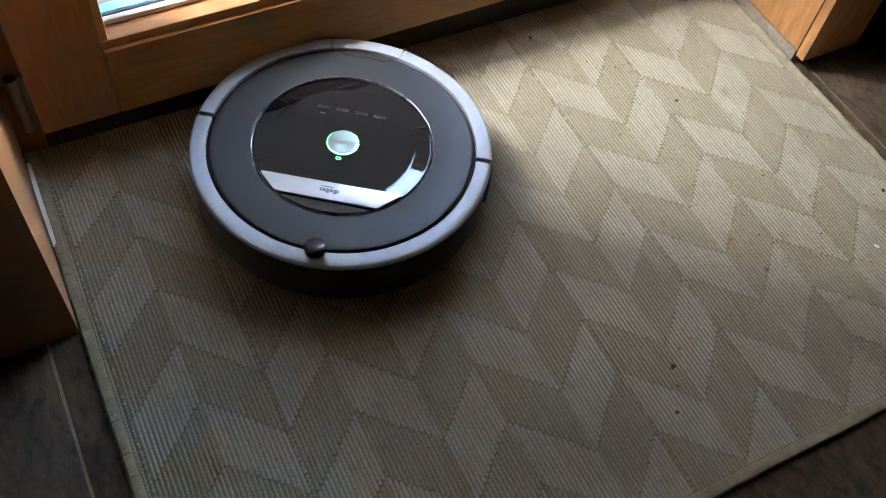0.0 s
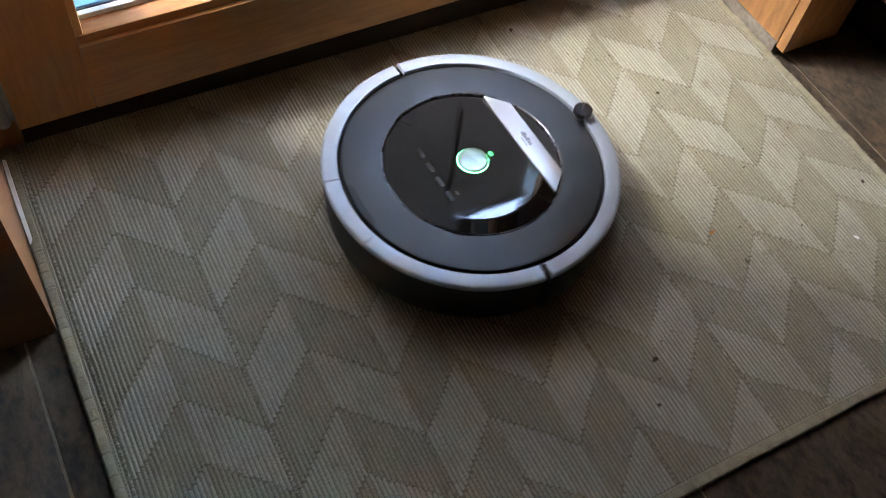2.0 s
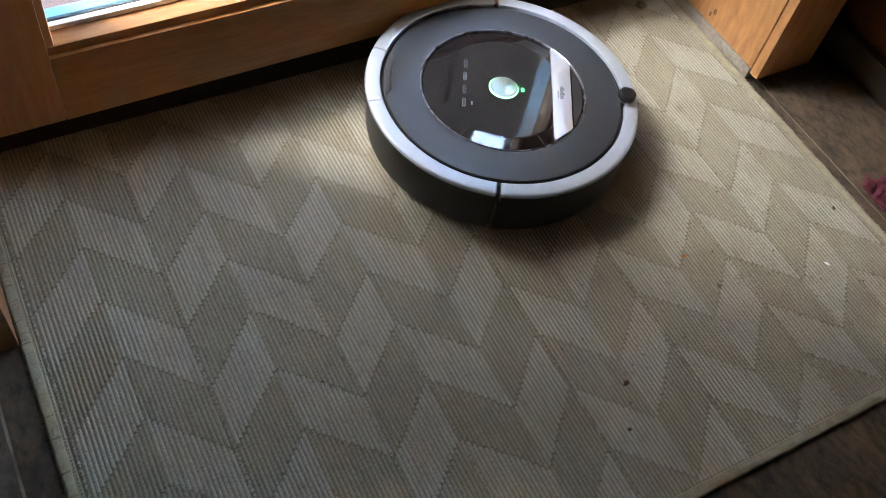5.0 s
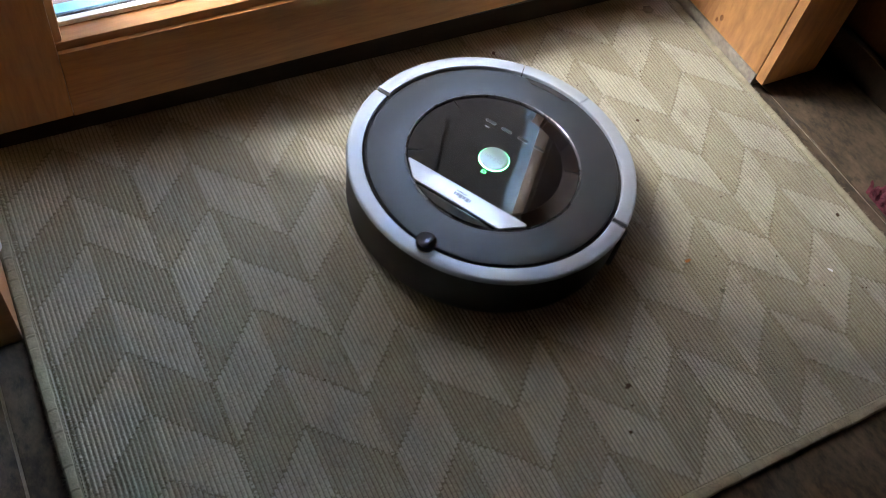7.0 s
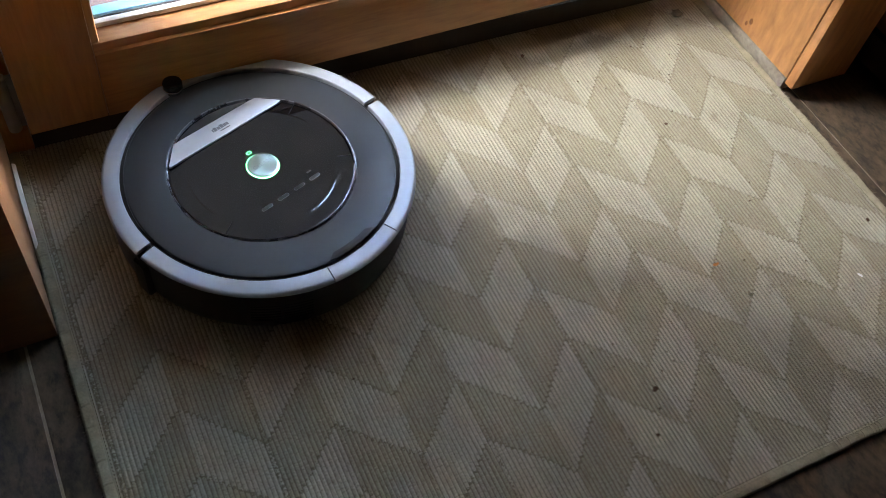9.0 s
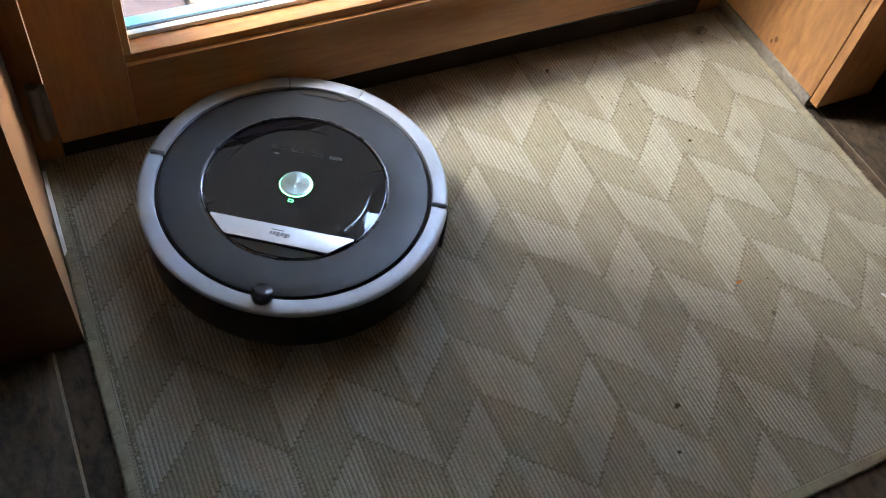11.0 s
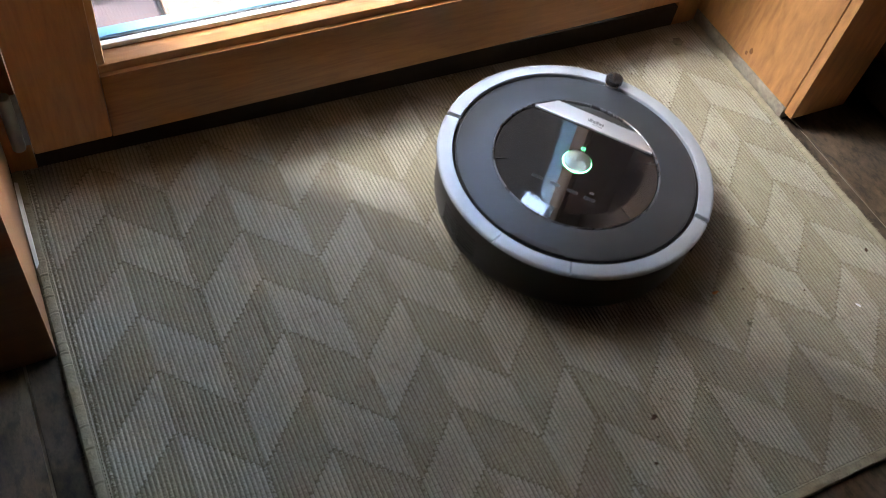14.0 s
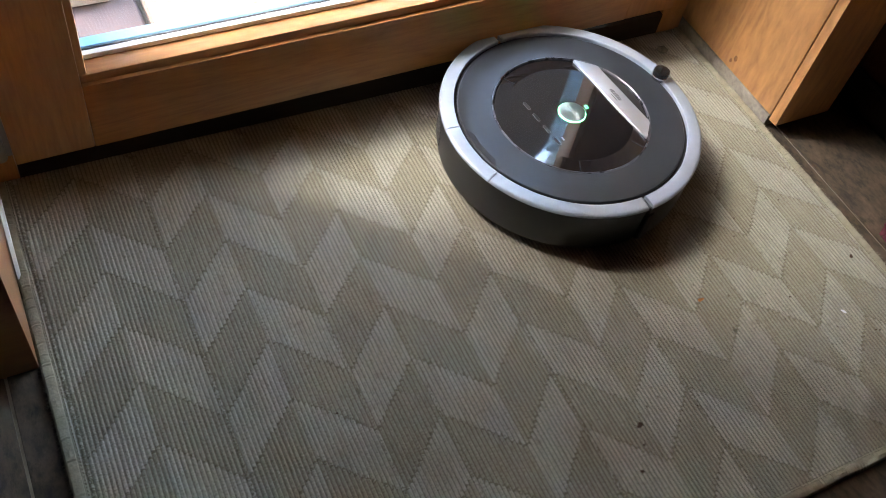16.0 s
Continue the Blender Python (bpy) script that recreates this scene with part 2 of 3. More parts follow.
M = {
    "rug": rug_material(),
    "hem": plain("hem_yarn", (0.31, 0.285, 0.205), 0.95, grain=0.35, scale=420, relief=0.8),
    "stitch": plain("dark_thread", (0.10, 0.085, 0.06), 0.9, grain=0.3, scale=300),
    "floor": tile_material("dark_slate_wood_tile", (0.010, 0.007, 0.0045), (0.135, 0.096, 0.060), 0.66),
    "grout": plain("pale_grout", (0.30, 0.25, 0.19), 0.9, grain=0.3, scale=150),
    "pine_up": wood("varnished_pine_upright", (0.35, 0.142, 0.044), (0.61, 0.288, 0.098), axis="z"),
    "pine_across": wood("varnished_pine_across", (0.34, 0.138, 0.043), (0.60, 0.284, 0.096), axis="x", seed=3.1),
    "pine_post": wood("oiled_spruce", (0.25, 0.098, 0.030), (0.66, 0.335, 0.125), axis="z", ring=5, seed=5.3),
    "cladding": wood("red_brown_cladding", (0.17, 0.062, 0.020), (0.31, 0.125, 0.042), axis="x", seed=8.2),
    "knot": plain("knot_wood", (0.20, 0.085, 0.030), 0.5, grain=0.5, scale=200),
    "dark_wood": wood("dark_oak", (0.028, 0.016, 0.010), (0.085, 0.05, 0.03), axis="x", rough=0.55),
    "plaster": plain("warm_plaster", (0.68, 0.64, 0.59), 0.9, grain=0.08, scale=40, relief=0.4),
    "ceiling": wood("ceiling_boards", (0.10, 0.05, 0.022), (0.19, 0.10, 0.045), axis="x", ring=5),
    "grey_base": plain("grey_mortar", (0.30, 0.28, 0.25), 0.95, grain=0.25, scale=120, relief=0.6),
    "foot": plain("dirty_mortar", (0.27, 0.24, 0.20), 0.95, grain=0.45, scale=120, relief=0.8),
    "white": plain("white_plastic", (0.75, 0.76, 0.78), 0.45, grain=0.06),
    "blue_alu": plain("pale_blue_aluminium", (0.20, 0.42, 0.53), 0.35, 0.2, grain=0.06),
    "gasket": plain("light_grey_gasket", (0.82, 0.84, 0.86), 0.5, grain=0.06),
    "sill_dark": plain("dark_brown_sill", (0.026, 0.016, 0.010), 0.85, grain=0.4, scale=50, relief=0.4),
    "rubber": plain("black_rubber", (0.012, 0.012, 0.012), 0.7, grain=0.2),
    "steel": plain("dull_steel", (0.35, 0.33, 0.31), 0.38, 0.9, grain=0.15),
    "terracotta": tile_material("terracotta_tile", (0.13, 0.074, 0.046), (0.21, 0.132, 0.084), 0.75, 0.6),
    "brown_tile": tile_material("red_brown_tile", (0.052, 0.028, 0.021), (0.092, 0.052, 0.039), 0.75, 0.6),
    "joint": plain("dark_joint", (0.05, 0.045, 0.04), 0.95),
    "cream": plain("cream_stone", (0.50, 0.45, 0.36), 0.85, grain=0.1),
    # near-black for the added sky blocks, keeping reflections in the panel dark
    "render": plain("sky_block_dark", (0.012, 0.0085, 0.006), 0.9, grain=0.4, scale=8),
    "slate": plain("slate_roof", (0.035, 0.035, 0.038), 0.7, grain=0.3, scale=20),
    "purple": plain("purple_wool", (0.16, 0.035, 0.055), 0.95, grain=0.5, scale=300, relief=0.6),
    "body": plain("black_abs", (0.008, 0.008, 0.0085), 0.42, grain=0.2, scale=800, relief=0.1),
    "grey_top": plain("charcoal_matt_plastic", (0.017, 0.0205, 0.0232), 0.40, grain=0.1, scale=1600, relief=0.12),
    "silver": plain("silver_paint", (0.35, 0.40, 0.455), 0.44, 0.35, grain=0.04, scale=1200, relief=0),
    "satin": plain("satin_aluminium", (0.56, 0.57, 0.585), 0.36, 0.8, grain=0.04, scale=300, relief=0),
    "green_dim": glow("dim_green_light", (0.02, 0.35, 0.12), 0.12),
    "chrome": plain("chrome", (0.75, 0.76, 0.78), 0.12, 1.0, grain=0.03),
    "dark_chrome": plain("dark_chrome", (0.13, 0.13, 0.14), 0.28, 0.7, grain=0.05),
    "knob_grey": plain("dark_grey_plastic", (0.012, 0.012, 0.013), 0.13, grain=0.1, relief=0.05),
    "gloss": gloss_black(),
    "brushed": brushed_metal("brushed_aluminium", (0.40, 0.47, 0.435), 0.36),
    "green": glow("green_light_ring", (0.05, 0.85, 0.30), 0.42),
    "ink": plain("grey_print", (0.15, 0.15, 0.16), 0.5, grain=0.1),
    "ink_soft": plain("faint_grey_print", (0.10, 0.10, 0.105), 0.4, grain=0.1),
    "ink_mid": plain("grey_lettering", (0.30, 0.33, 0.32), 0.5, grain=0.05),
    "crumb": plain("dark_crumb", (0.075, 0.042, 0.026), 0.9, grain=0.5, scale=300),
    "crumb_tan": plain("tan_crumb", (0.42, 0.16, 0.05), 0.9, grain=0.4, scale=300),
    "pebble": plain("grey_pebble", (0.13, 0.12, 0.085), 0.85, grain=0.5, scale=300),
}
M["glass"] = glass()
M["render"].node_tree.nodes["Principled BSDF"].inputs["Specular IOR Level"].default_value = 0.12


# ---- mesh helpers ----
def put(name, bm, material, parent=None, m=None, label="", smooth=True, angle=35):
    me = bpy.data.meshes.new(name)
    bm.to_mesh(me)
    bm.free()
    me.materials.append(M[material])
    if smooth:
        me.polygons.foreach_set("use_smooth", [True] * len(me.polygons))
        me.set_sharp_from_angle(angle=radians(angle))
    ob = new(name, me)
    if m is not None:
        ob.matrix_basis = m
    if parent is not None:
        ob.parent = parent
    if label:
        tagged(ob, label)
    return ob


def part(name, bm, material, parent, label="", m=None):
    return put(name, bm, material, parent, m, label)


def thing(name, m, label, category, group="", kind=""):
    return tagged(new(name), label, category, group, kind) if m is None else _placed(new(name), m, label, category, group, kind)


def _placed(ob, m, label, category, group, kind):
    ob.matrix_basis = m
    return tagged(ob, label, category, group, kind)


def box(x0, y0, z0, x1, y1, z1, bevel=0.0, seg=2, bm=None):
    bm = bm or bmesh.new()
    r = bmesh.ops.create_cube(bm, size=1)
    for v in r["verts"]:
        v.co = Vector((x0 + (v.co.x + 0.5) * (x1 - x0), y0 + (v.co.y + 0.5) * (y1 - y0), z0 + (v.co.z + 0.5) * (z1 - z0)))
    if bevel:
        edges = list({e for v in r["verts"] for e in v.link_edges})
        bmesh.ops.bevel(bm, geom=edges, offset=bevel, segments=seg, affect="EDGES", profile=0.7)
    return bm


def lathe(profile, a0=-180.0, a1=180.0, steps=96, cap=True, bm=None):
    """Turn a closed or open (r, z) profile about z, whole or from a0 to a1 degrees."""
    bm = bm or bmesh.new()
    whole = abs(a1 - a0) >= 359.9
    count = steps if whole else max(2, int(steps * abs(a1 - a0) / 360)) + 1
    rings = []
    for i in range(count):
        a = radians(a0 + (a1 - a0) * i / (count if whole else count - 1))
        rings.append([bm.verts.new((r * math.cos(a), r * math.sin(a), z)) for r, z in profile])
    k = len(profile)
    for i in range(count if whole else count - 1):
        p, q = rings[i], rings[(i + 1) % count]
        for j in range(k - 1):
            f = [p[j], q[j], q[j + 1], p[j + 1]]
            bm.faces.new(f)
    if not whole and cap:
        bm.faces.new(rings[0])
        bm.faces.new(list(reversed(rings[-1])))
    bmesh.ops.remove_doubles(bm, verts=bm.verts, dist=1e-6)
    bmesh.ops.recalc_face_normals(bm, faces=bm.faces)
    return bm


def prism(points, z0, z1, bevel=0.0):
    """A flat outline pulled up from z0 to z1."""
    bm = bmesh.new()
    low = [bm.verts.new((x, y, z0)) for x, y in points]
    top = [bm.verts.new((x, y, z1)) for x, y in points]
    bm.faces.new(list(reversed(low)))
    bm.faces.new(top)
    for i in range(len(points)):
        j = (i + 1) % len(points)
        bm.faces.new((low[i], low[j], top[j], top[i]))
    bmesh.ops.recalc_face_normals(bm, faces=bm.faces)
    if bevel:
        bmesh.ops.bevel(bm, geom=list(bm.edges), offset=bevel, segments=2, affect="EDGES", profile=0.7)
    return bm


def extrude_profile(profile, length, axis="x"):
    """A closed (d, z) profile along x: d is depth along y."""
    bm = bmesh.new()
    a = [bm.verts.new((0, d, z)) for d, z in profile]
    b = [bm.verts.new((length, d, z)) for d, z in profile]
    bm.faces.new(a)
    bm.faces.new(list(reversed(b)))
    for i in range(len(profile)):
        j = (i + 1) % len(profile)
        bm.faces.new((a[i], b[i], b[j], a[j]))
    bmesh.ops.recalc_face_normals(bm, faces=bm.faces)
    return bm


# ---- the setting ----
FLOOR = -0.008
WALL_L, WALL_R = -0.003, 1.057
FRONT_L, FRONT_R = 0.46, 0.499
BACK = 0.80


def setting():
    g = tagged(put("ground", box(-60, -60, -0.50, 60, 60, -0.08), "grey_base"), "pale gravelly ground outside the door", "ground", kind="structure")
    ceil = tagged(put("ceiling", box(-1.5, -3.2, 2.45, 1.245, BACK + 0.06, 2.6), "ceiling"), "dark stained timber board ceiling", "ceiling", kind="structure")
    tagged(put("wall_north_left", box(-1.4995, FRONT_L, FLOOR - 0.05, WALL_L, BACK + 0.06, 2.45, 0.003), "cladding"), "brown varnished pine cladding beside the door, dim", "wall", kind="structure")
    tagged(put("wall_north_top", box(WALL_L, 0.70, 2.16, WALL_R, BACK + 0.06, 2.45), "pine_across"), "pine lintel above the glazed door", "wall", kind="structure")
    tagged(put("wall_north_right", box(1.1675, 0.70, FLOOR - 0.05, 1.2445, BACK + 0.06, 2.45), "pine_up"), "dark pine wall in the shaded recess", "wall", kind="structure")
    tagged(put("wall_west", box(-1.65, -3.2, FLOOR - 0.05, -1.5, BACK + 0.06, 2.6), "plaster"), "warm plaster wall", "wall", kind="structure")
    tagged(put("wall_south", box(-1.65, -3.35, FLOOR - 0.05, 1.40, -3.2, 2.6), "plaster"), "warm plaster wall", "wall", kind="structure")
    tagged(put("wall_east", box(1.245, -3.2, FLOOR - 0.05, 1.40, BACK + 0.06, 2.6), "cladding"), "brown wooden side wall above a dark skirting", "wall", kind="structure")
    tagged(put("baseboard", box(1.2295, -3.2, FLOOR, 1.2445, 0.699, 0.045, 0.004), "dark_wood"), "dark grey-brown wooden skirting board", "baseboard", kind="structure")


def floor_tiles():
    base = tagged(put("floor", box(-1.5, -3.2, FLOOR - 0.06, 1.245, BACK, FLOOR - 0.002), "grout"), "dark slate-brown wood-look tiles with pale joints", "floor", kind="structure")
    xs = [-1.5, -1.28, -0.66, -0.038, 0.52, 1.078, 1.2445]
    ys = [-3.2, -2.0, -0.80, 0.799]

    def seam(i, y):
        return xs[i] + ((0.49 - y) * 0.06 if i == 4 and y > -1 else 0.0)
    for i in range(len(xs) - 1):
        for j in range(len(ys) - 1):
            a, b = ys[j] + 0.0016, ys[j + 1] - 0.0016
            pts = [(seam(i, a) + 0.0016, a), (seam(i + 1, a) - 0.0016, a), (seam(i + 1, b) - 0.0016, b), (seam(i, b) + 0.0016, b)]
            part("tile", prism(pts, FLOOR - 0.012, FLOOR, 0.0012), "floor", base)


def reveals():
    """Door frame, posts, reveals and threshold."""
    post = thing("timber_post", pose(WALL_R, FRONT_R, FLOOR), "orange-brown varnished spruce post with knots beside the door", "post")
    part("core", box(0, 0.0017, 0.024, 0.110, BACK - FRONT_R, 2.44, 0.002), "pine_post", post)
    part("front_trim", box(0.0005, -0.0155, 0.016, 0.108, 0.0005, 2.44, 0.002), "pine_post", post, "narrow front facing board")
    part("plinth", box(-0.0015, 0.002, 0.0, 0.106, BACK - FRONT_R - 0.01, 0.0225, 0.002), "foot", post, "grey mortar foot")
    rnd = random.Random(4)
    for y, z, r in ((0.105, 0.047, 0.0042), (0.112, 0.038, 0.0030), (0.16, 0.23, 0.0035)):
        bm = lathe([(0, 0.0008), (r * 0.7, 0.0006), (r, -0.0006)], steps=14)
        part("knot", bm, "knot", post, m=pose(-0.0001, y, z, 0, -90, 0) @ Matrix.Diagonal((1.5, 1, 1, 1)))
    frame_l = tagged(put("door_frame", box(-0.0015, 0.735, FLOOR, 0.030, BACK, 2.155, 0.002), "pine_up"), "pine door frame jamb", "door frame", kind="structure")
    put("jamb", box(1.008, 0.735, FLOOR, WALL_R - 0.002, BACK, 2.155, 0.002), "pine_up", frame_l)
    put("head", box(0.031, 0.735, 2.125, 1.007, BACK, 2.1585, 0.002), "pine_across", frame_l)
    th = tagged(put("threshold", box(0.031, 0.7315, FLOOR, 1.007, BACK + 0.02, 0.036, 0.004), "sill_dark"), "dark brown worn door threshold", "threshold", kind="structure")
    strip = thing("white_strip", pose(WALL_L + 0.002, 0.645, FLOOR), "white plastic strip lying along the foot of the wall", "strip")
    bm = bmesh.new()
    n = 14
    ring = []
    for i in range(n + 1):
        u = i / n
        y = (u - 0.5) * 0.135
        h = 0.022 * math.sin(math.pi * (0.06 + 0.88 * u)) ** 0.7 + 0.001
        ring.append([bm.verts.new(p) for p in ((0.0, y, 0.002), (0.0042, y, 0.002), (0.0042, y, h), (0.0, y, h + 0.002))])
    for p, q in zip(ring, ring[1:]):
        for k in range(4):
            bm.faces.new((p[k], p[(k + 1) % 4], q[(k + 1) % 4], q[k]))
    bm.faces.new(ring[0])
    bm.faces.new(list(reversed(ring[-1])))
    bmesh.ops.recalc_face_normals(bm, faces=bm.faces)
    part("bar", bm, "white", strip)


def door():
    """Glazed pine door leaf, slightly out of parallel with the rug."""
    W, H = 0.972, 2.06
    S = 0.0905
    d = thing("door_1", pose(0.032, 0.6948, 0.059, 0, 0, 1.357), "closed orange-brown varnished pine door with a clear glass pane", "door", kind="structure")
    T = 0.062
    part("stile", box(0, 0, 0, S, T, H, 0.003), "pine_up", d)
    part("stile", box(W - S, 0, 0, W, T, H, 0.003), "pine_up", d)
    rail = [(0.0005, 0.0), (0.0005, 0.072), (0.0022, 0.0745), (0.0022, 0.0955), (-0.0014, 0.0965), (-0.0014, 0.0985), (0.004, 0.0990), (0.004, 0.1102), (0.006, 0.1115), (0.034, 0.1115), (0.034, 0.1), (0.0615, 0.1), (0.0615, 0)]
    bm = extrude_profile(rail, W - 2 * S - 0.0008)
    part("bottom_rail", bm, "pine_across", d, m=pose(S + 0.0004, 0, 0))
    top = [(0.0005, H), (0.0005, H - 0.1), (0.0095, H - 0.106), (0.0615, H - 0.106), (0.0615, H)]
    part("top_rail", extrude_profile(top, W - 2 * S - 0.0008), "pine_across", d, m=pose(S + 0.0004, 0, 0))
    side = [(S + 0.0002, 0.0030), (S + 0.0080, 0.0045), (S + 0.0090, 0.0060), (S + 0.0090, 0.034), (S + 0.0002, 0.034)]
    for flip in (0, 1):
        bm = prism(side, 0.112, H - 0.107)
        if flip:
            for v in bm.verts:
                v.co.x = W - v.co.x
            bmesh.ops.reverse_faces(bm, faces=bm.faces)
        part("glazing_bead", bm, "pine_up", d)
    pane = part("pane", box(S + 0.004, 0.0358, 0.1060, W - S - 0.004, 0.0415, H - 0.108), "glass", d, "clear glass pane")
    pane.visible_shadow = False
    part("gasket", box(S + 0.0095, 0.0270, 0.1117, W - S - 0.0095, 0.0354, 0.1185, 0.002), "gasket", d, "pale grey glazing gasket")
    part("gasket", box(S + 0.006, 0.0419, 0.1003, W - S - 0.006, 0.0440, 0.1158, 0.0008), "rubber", d, "black glazing gasket")
    part("drip_rail", box(S - 0.05, 0.0444, 0.090, W - S + 0.05, 0.0605, 0.1185, 0.004), "blue_alu", d, "pale blue weather bar")
    for x in (S - 0.030, W - S - 0.004):
        part("cladding", box(x, 0.0622, 0.0, x + 0.034, 0.0790, H, 0.003), "blue_alu", d, "pale blue aluminium weather cladding")
    for x in (S - 0.0045, W - S - 0.0015):
        part("cladding_lip", box(x, 0.0444, 0.123, x + 0.006, 0.0618, H - 0.11, 0.0015), "blue_alu", d, "pale blue aluminium glazing lip")
    hinge = part("hinge", lathe([(0, 0), (0.0065, 0), (0.0075, 0.001), (0.0075, 0.082), (0.0065, 0.083), (0, 0.083)], steps=20), "steel", d, "worn steel hinge barrel", m=pose(-0.0135, 0.004, 0.012))
    part("hinge_leaf", box(-0.010, 0.004, 0.014, 0.002, 0.008, 0.092, 0.001), "steel", d, "steel hinge leaf")
    part("seal", box(W + 0.0005, 0.01, 0.0, W + 0.004, 0.05, H), "rubber", d)


def rug():
    """Ribbed flat-woven rug with a stitched hem."""
    r = thing("rug", pose(0, 0, 0), "beige and olive chevron flat-woven rug, worn and dusty", "rug")
    W, L, P = 1.051, 0.731, 0.005
    xs = []
    k = 0
    while k * P < W - 0.006:
        for f, z in ((0.0, -0.0015), (0.22, -0.00035), (0.5, 0.0), (0.78, -0.00035)):
            xs.append((min(k * P + f * P, W), z))
        k += 1
    xs = [p for p in xs if 0.004 < p[0] < W - 0.004]
    ny = 150
    verts, faces = [], []
    for j in range(ny + 1):
        y = 0.004 + (L - 0.004) * j / ny
        for i, (x, z) in enumerate(xs):
            border = min(x, W - x, y) < 0.013
            dz = 0.0010 * noise.noise((x * 5, y * 5, 0.3)) + 0.0004 * noise.noise((x * 160, y * 140, 1.0))
            verts.append((x + 0.0005 * noise.noise((x * 40, y * 22, 5)), y, (z * (0.35 if border else 1.0)) - 0.0006 + dz))
    n = len(xs)
    for j in range(ny):
        for i in range(n - 1):
            a = j * n + i
            faces.append((a, a + 1, a + n + 1, a + n))
    me = bpy.data.meshes.new("weave")
    me.from_pydata(verts, [], faces)
    me.materials.append(M["rug"])
    me.polygons.foreach_set("use_smooth", [True] * len(me.polygons))
    ob = new("weave", me)
    ob.parent = r
    part("backing", box(0.002, 0.002, FLOOR + 0.0005, W - 0.002, L, -0.0042), "hem", r)
    # hem: a rounded roll wrapped with yarn on three sides
    rnd = random.Random(7)
    for name, p0, p1 in (("hem", (0, 0.0), (0, L)), ("hem", (W, 0.0), (W, L)), ("hem", (0, 0.0), (W, 0.0))):
        bm = bmesh.new()
        a, b = Vector((*p0, 0)), Vector((*p1, 0))
        t = (b - a).normalized()
        s = Vector((t.y, -t.x, 0))
        mid = Vector((W / 2, L / 2, 0)) - (a + b) / 2
        inward = s if s.dot(mid) > 0 else -s
        count = int((b - a).length / 0.0022)
        rings = []
        for i in range(count + 1):
            q = a + t * ((b - a).length * i / count)
            wob = 0.0011 * noise.noise(q * 30) + 0.0005 * (i % 2) + 0.0006 * rnd.random()
            rr = 0.0046 + wob
            c = q + inward * 0.005 + Vector((0, 0, -0.0035 + 0.001 * noise.noise(q * 9)))
            rings.append([bm.verts.new(c + s * (rr * 1.3 * math.cos(g)) + Vector((0, 0, rr * math.sin(g)))) for g in [radians(45 * m) for m in range(8)]])
        for p, q in zip(rings, rings[1:]):
            for m in range(8):
                bm.faces.new((p[m], p[(m + 1) % 8], q[(m + 1) % 8], q[m]))
        bmesh.ops.recalc_face_normals(bm, faces=bm.faces)
        part(name, bm, "hem", r, "rounded whipped edge")
    # a line of small stitches beside the hem
    st = bmesh.new()
    edges = (((0.0125, 0.012), (0.0125, L)), ((W - 0.0125, 0.012), (W - 0.0125, L)), ((0.012, 0.0125), (W - 0.012, 0.0125)))
    for p0, p1 in edges:
        a, b = Vector((*p0, 0)), Vector((*p1, 0))
        count = int((b - a).length / 0.0042)
        for i in range(count):
            q = a + (b - a) * (i / count)
            h = Vector((0.0011, 0.0005, 0)) if p0[1] == p1[1] else Vector((0.0005, 0.0011, 0))
            v = [st.verts.new((q.x + sx * h.x, q.y + sy * h.y, 0.0006 if (sx, sy) else 0)) for sx, sy in ((-1, -1), (1, -1), (1, 1), (-1, 1))]
            st.faces.new(v)
    tagged(part("stitching", st, "stitch", r), kind="stuff")
    # loose yarn ends along the sides
    fr = bmesh.new()
    for side in (0, 1):
        for i in range(1300):
            y = rnd.uniform(0.02, L)
            x0 = 0.0005 if side == 0 else W - 0.0005
            out = rnd.uniform(0.001, 0.0065) * (-1 if side == 0 else 1)
            z = rnd.uniform(-0.006, 0.001)
            w = 0.0005
            dy = rnd.uniform(-0.003, 0.003)
            v = [fr.verts.new(p) for p in ((x0, y - w, z), (x0, y + w, z), (x0 + out, y + dy, z - rnd.uniform(0, 0.002)), (x0, y, z + w))]
            fr.faces.new((v[0], v[1], v[2]))
            fr.faces.new((v[1], v[3], v[2]))
            fr.faces.new((v[3], v[0], v[2]))
    tagged(part("fringe", fr, "hem", r), kind="stuff")


